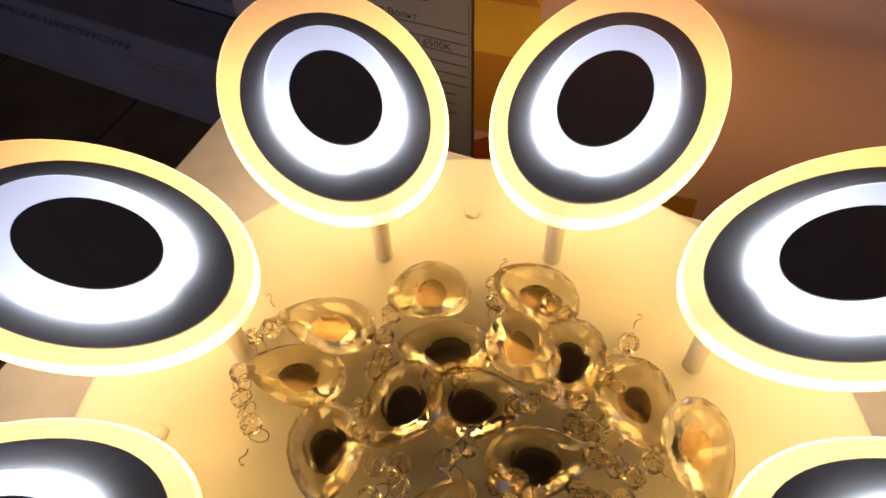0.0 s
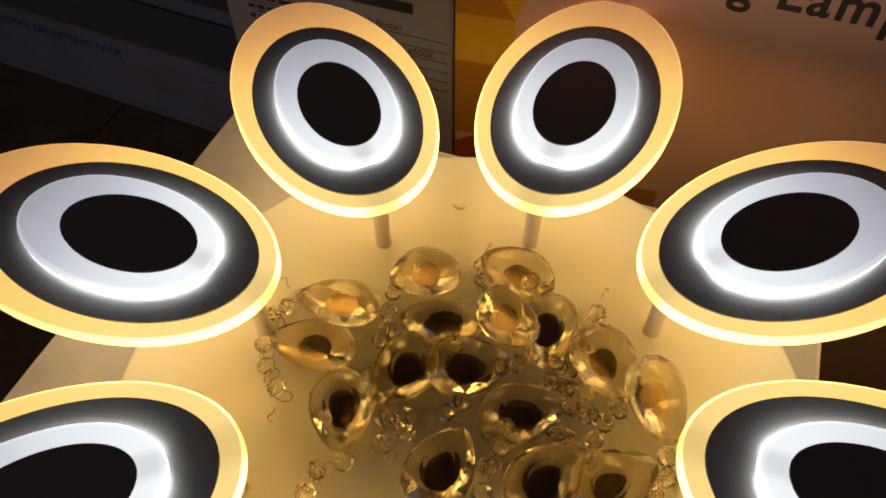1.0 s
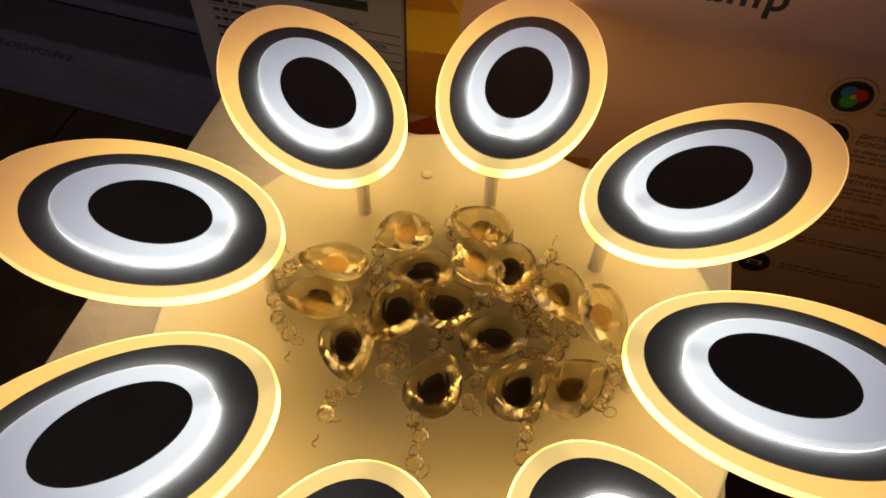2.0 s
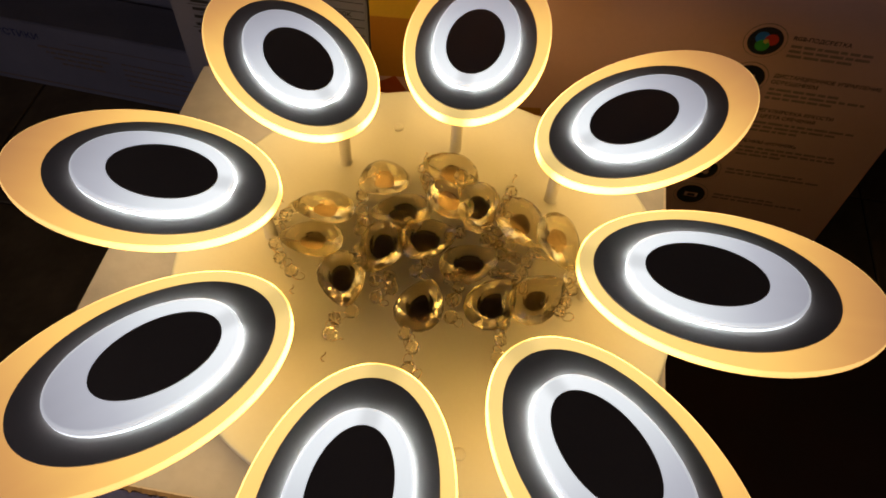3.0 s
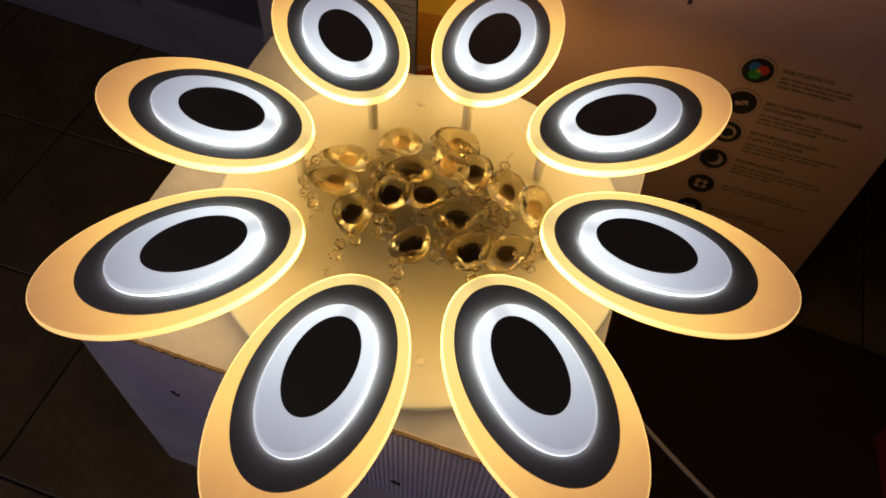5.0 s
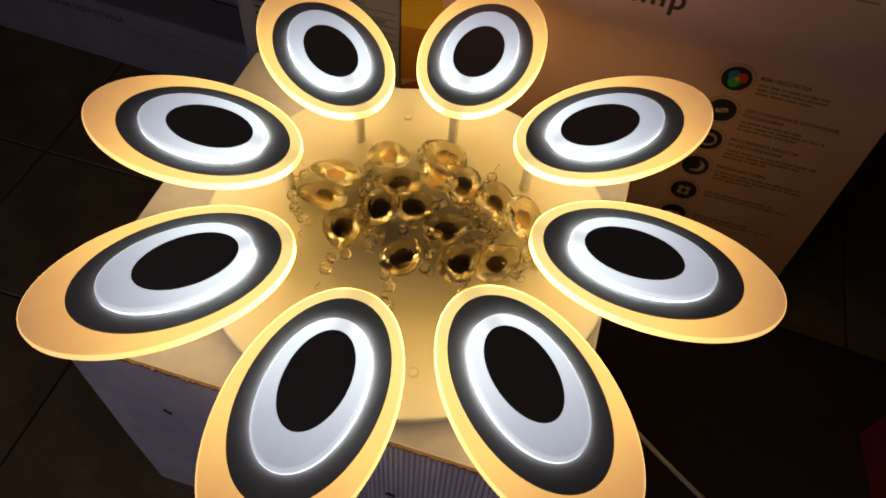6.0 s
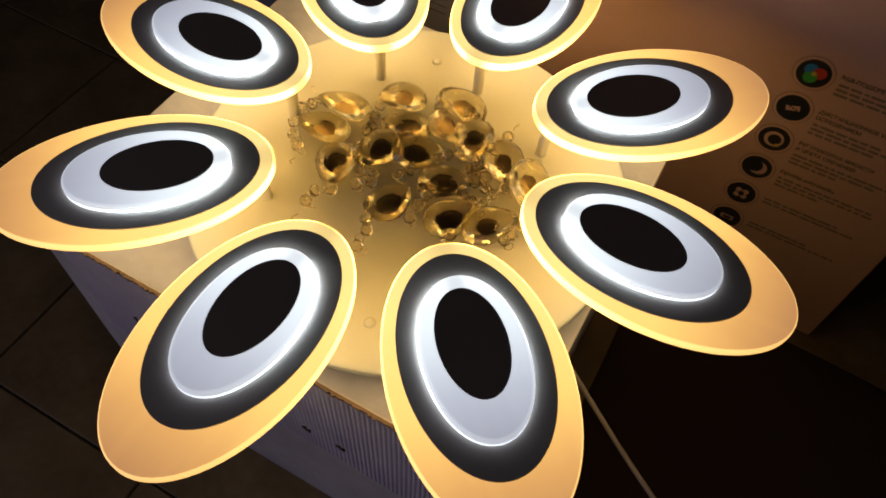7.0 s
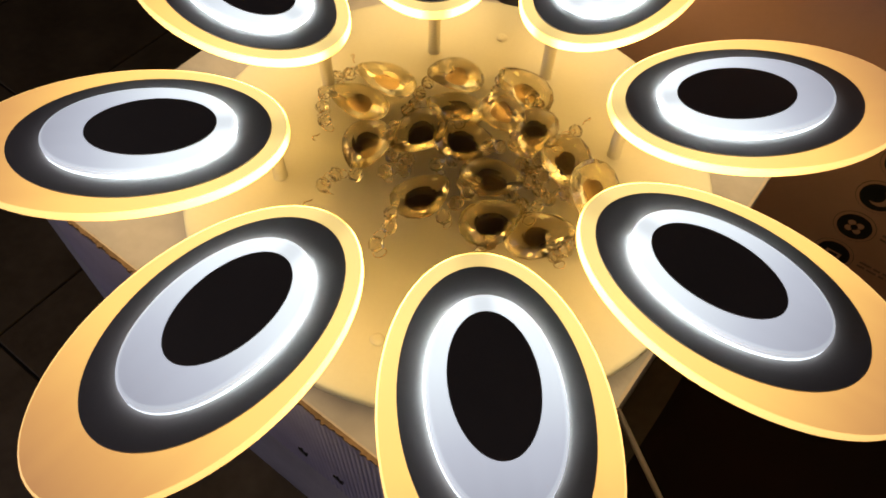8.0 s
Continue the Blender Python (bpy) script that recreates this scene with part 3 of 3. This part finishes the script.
def build_package():
    p = thing("lamp_package", "large white upright carton with orange facets and round printed icons", "box", STAND)
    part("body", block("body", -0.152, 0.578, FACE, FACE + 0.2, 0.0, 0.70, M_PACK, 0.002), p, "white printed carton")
    y = FACE - 0.0002
    patch("yellow_facet", [(-0.1515, 0.452), (-0.083, 0.457), (-0.087, 0.516), (-0.1515, 0.511)], y, M_YELLOW, p)
    patch("orange_facet", [(-0.1515, 0.511), (-0.087, 0.516), (-0.118, 0.56), (-0.1515, 0.60)], y, M_ORANGE, p)
    patch("pale_facet", [(-0.118, 0.56), (-0.087, 0.516), (-0.06, 0.60), (-0.1, 0.66), (-0.1515, 0.66), (-0.1515, 0.60)], y, M_YELLOW, p)
    patch("amber_facet", [(-0.1515, 0.346), (-0.04, 0.36), (-0.083, 0.457), (-0.1515, 0.452)], y, M_AMBER, p)
    patch("red_facet", [(-0.1515, 0.24), (-0.06, 0.26), (-0.118, 0.352), (-0.1515, 0.330)], y - 0.0004, M_RED, p)
    patch("amber_facet", [(-0.06, 0.20), (0.10, 0.20), (0.098, 0.330), (0.03, 0.322), (-0.04, 0.36)], y, M_AMBER, p)
    words("title", "Ceiling Lamp", 0.0455, 0.252, 0.5855, y, M_INK, p, right=True, bold=0.001, label="large black lettering", spacing=1.14)
    heads = [("RGB-ПОДСВЕТКА",), ("ДИСТАНЦИОННОЕ УПРАВЛЕНИЕ", "ОСВЕЩЕНИЕМ"), ("РЕГУЛИРОВКА ЯРКОСТИ", "И ЦВЕТА СВЕЧЕНИЯ"), ("РЕЖИМ «НОЧНИК»",), None, None]
    rnd = random.Random(3)
    for i, h in enumerate(heads):
        zc = 0.499 - 0.0606 * i
        xc = 0.355
        ic = disc("icon", 0.0262, xc, zc, y, M_GREY_INK, p, "round black pictogram with a thin ring")
        disc("inner_ring", 0.0252, 0, 0, -0.0004, M_PACK, ic)
        disc("dark_disc", 0.0212, 0, 0, -0.0008, M_INK, ic)
        ys = -0.0012
        if i == 0:
            for (dx, dz), m in zip(((-0.005, 0.005), (0.0065, 0.003), (-0.002, -0.006)), M_RGB):
                disc("colour_spot", 0.0086, dx, dz, ys - 0.0003 * (dx > 0) - 0.0006 * (dz < 0), m, ic)
            disc("colour_spot", 0.0032, 0.0005, 0.001, ys - 0.0012, M_RGB[3], ic)
        elif i == 1:
            b = bar("remote", -0.009, 0.009, -0.004, 0.004, ys, M_PACK, ic)
            b.matrix_basis = pose(0, ys, 0, 0, -18, 0) @ pose(-0.009, 0, -0.004)
            for k in range(3):
                disc("button", 0.0013, -0.004 + 0.0045 * k, 0.001 - 0.0014 * k + 0.001, ys - 0.0006, M_INK, ic)
        elif i == 2:
            disc("dial", 0.0135, 0, 0, ys, M_PACK, ic)
            disc("dial_core", 0.009, 0.001, 0, ys - 0.0005, M_INK, ic)
            disc("pointer", 0.003, 0.007, -0.008, ys - 0.001, M_RGB[3], ic)
        elif i == 3:
            disc("moon", 0.0125, 0.002, 0, ys, M_PACK, ic)
            disc("moon_shade", 0.0115, -0.004, 0.003, ys - 0.0005, M_INK, ic)
        elif i == 4:
            for sx, sz in ((-1, -1), (1, -1), (1, 1), (-1, 1)):
                disc("petal_mark", 0.0048, 0.0052 * sx, 0.0052 * sz, ys, M_PACK, ic)
            disc("petal_core", 0.0045, 0, 0, ys - 0.0005, M_INK, ic)
        else:
            bar("mark", -0.010, 0.010, -0.0045, 0.0045, ys, M_PACK, ic)
            bar("mark", -0.006, 0.006, -0.0025, 0.0025, ys - 0.0006, M_INK, ic)
        z = zc + 0.0065
        if h:
            for line in h:
                words("heading", line, 0.0083, xc + 0.031, z, y, M_INK, p, bold=0.00013, label="bold black heading")
                z -= 0.0105
        for k in range(3 if i < 4 else 2):
            z0 = z - 0.0006 - 0.0075 * k
            print_line(xc + 0.033, xc + 0.033 + rnd.uniform(0.09, 0.15) * (1 if k < 2 else 0.6), z0, 0.0036, y, M_GREY_INK, p, rnd)
    bar("small_print", 0.415, 0.475, 0.6525, 0.6555, y, M_GREY_INK, p)
    return p


def build_spec_package():
    p = thing("spec_package", "grey-white carton with a printed data sheet, standing beside the large package", "box", STAND)
    x0, x1 = -0.437, -0.1545
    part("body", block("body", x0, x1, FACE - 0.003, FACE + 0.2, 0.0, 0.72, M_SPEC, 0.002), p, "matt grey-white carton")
    y = FACE - 0.0032
    bar("black_bar", -0.30, -0.198, 0.499, 0.512, y, M_INK, p, "black printed bar")
    words("data_text", "220-260 Вольт", 0.0115, -0.211, 0.474, y, M_INK, p, right=True)
    words("data_text", "3000K / 6500K", 0.0118, -0.175, 0.447, y, M_INK, p, right=True)
    for k in range(9):
        z = 0.4705 - 0.0132 * k
        bar("rule", -0.395 if k % 3 else -0.41, -0.158 - (0.012 if k > 5 else 0), z, z + 0.0009, y, M_INK, p)
    rnd = random.Random(11)
    for k in range(8):
        z = 0.4745 - 0.0132 * k
        print_line(-0.405, -0.405 + rnd.uniform(0.05, 0.11), z, 0.0048, y, M_INK, p, rnd)
        if k > 1:
            print_line(-0.30, -0.30 + rnd.uniform(0.03, 0.07), z, 0.0048, y, M_INK, p, rnd)
    x = -0.41
    while x < -0.34:
        w = rnd.choice((0.0008, 0.0014, 0.0022))
        bar("barcode_stripe", x, x + w, 0.486, 0.510, y, M_INK, p)
        x += w + rnd.choice((0.0009, 0.0016))


def build_left_packages():
    p = thing("flat_package", "long flat white carton with blue heading, lying on the floor", "box", STAND @ pose(-0.60, 0.592, 0, 0, 0, -3))
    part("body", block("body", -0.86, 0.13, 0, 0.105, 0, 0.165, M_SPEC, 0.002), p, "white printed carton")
    y = -0.0002
    words("heading", "ТЕХНИЧЕСКИЕ ХАРАКТЕРИСТИКИ", 0.0215, -0.258, 0.125, y, M_BLUE_INK, p, right=True, bold=0.0002, label="dark blue heading")
    rnd = random.Random(5)
    for k in range(4):
        print_line(-0.27 + 0.012 * k, -0.27 + rnd.uniform(0.11, 0.17), 0.108 - 0.0125 * k, 0.0046, y, M_GREY_INK, p, rnd)
    for k in range(5):
        print_line(-0.10, -0.10 + rnd.uniform(0.1, 0.19), 0.1 - 0.0135 * k, 0.0036, y, M_GREY_INK, p, rnd)
    bar("rule", -0.80, 0.12, 0.012, 0.0155, y, M_GREY_INK, p)
    bar("rule", -0.20, 0.12, 0.128, 0.1295, y, M_GREY_INK, p)
    q = thing("grey_package", "tall plain grey-white carton standing behind the flat one", "box", STAND @ pose(-0.60, 0.705, 0, 0, 0, -3))
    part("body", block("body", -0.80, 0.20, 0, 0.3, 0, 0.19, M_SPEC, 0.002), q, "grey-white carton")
    # dark red block added to fill the dim red area at the right
    r = thing("red_block", "plain dark red block added at the right", "box", STAND @ pose(0.83, -0.30, 0, 0, 0, 8))
    part("body", block("body", 0, 0.4, 0, 0.5, 0, 0.42, M_DARKRED, 0.003), r)


build_package()
build_spec_package()
build_left_packages()


def build_dark_sheet():
    """An added sheet that darkens the shaded tiles beside the carton; shallow folds, flat hem."""
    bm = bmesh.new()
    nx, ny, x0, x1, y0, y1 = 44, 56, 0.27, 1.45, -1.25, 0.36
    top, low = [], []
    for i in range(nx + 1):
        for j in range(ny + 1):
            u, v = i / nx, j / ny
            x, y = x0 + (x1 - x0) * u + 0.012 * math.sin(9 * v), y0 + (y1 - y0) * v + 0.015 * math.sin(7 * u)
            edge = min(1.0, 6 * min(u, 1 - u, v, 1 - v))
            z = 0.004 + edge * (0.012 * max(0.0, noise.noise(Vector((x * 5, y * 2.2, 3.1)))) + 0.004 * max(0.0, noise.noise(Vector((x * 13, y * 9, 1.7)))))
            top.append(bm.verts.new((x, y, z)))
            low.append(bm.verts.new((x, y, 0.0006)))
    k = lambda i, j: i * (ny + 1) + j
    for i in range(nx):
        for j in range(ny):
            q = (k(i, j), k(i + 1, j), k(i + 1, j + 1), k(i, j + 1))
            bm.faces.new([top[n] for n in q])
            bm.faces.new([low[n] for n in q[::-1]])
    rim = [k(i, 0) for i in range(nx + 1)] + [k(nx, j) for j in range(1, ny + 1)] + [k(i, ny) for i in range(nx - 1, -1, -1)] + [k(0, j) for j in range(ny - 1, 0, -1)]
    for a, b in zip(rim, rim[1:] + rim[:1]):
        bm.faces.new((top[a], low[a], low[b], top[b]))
    thing("floor_dark_sheet", "very dark brown-red sheet added to darken the shaded tiles", "cloth", STAND, me=finish("floor_dark_sheet", bm, M_DARK_SHEET, smooth=True))


build_dark_sheet()


def build_cord():
    f = lambda x, y, z: STAND @ Vector((x, y, z))
    pts = spline([f(0.238, -0.066, 0.402), f(0.285, -0.090, 0.383), f(0.334, -0.115, 0.365), f(0.383, -0.141, 0.354), f(0.53, -0.216, 0.322), f(0.78, -0.345, 0.235), f(1.05, -0.48, 0.12), f(1.25, -0.58, 0.03), f(1.4, -0.65, 0.012), f(1.9, -0.8, 0.012)], 10)
    thing("power_cord", "thin white round power cable running from the lamp to the floor", "cable", me=tube("power_cord", pts, 0.0027, M_CORD, 10))


build_cord()

# ---------------------------------------------------------------- floor tiles


def build_tiles():
    size, joint = 0.33, 0.004
    bm = bmesh.new()
    s = size - joint
    ring = lambda z, i: [(i, i, z), (s - i, i, z), (s - i, s - i, z), (i, s - i, z)]
    loops(bm, [ring(-0.008, 0), ring(-0.0015, 0), ring(0, 0.0015)])
    me = finish("tile", bm, M_TILE)
    for i in range(-9, 11):
        for j in range(-8, 10):
            m = STAND @ pose(-0.572 + i * size, -0.350 + j * size, 0)
            c = m @ Vector((s / 2, s / 2, 0))
            if -1.6 < c.x < 2.38 and -2.28 < c.y < 2.08:
                ob = part("tile", me, FLOOR)
                ob.matrix_basis = m


build_tiles()
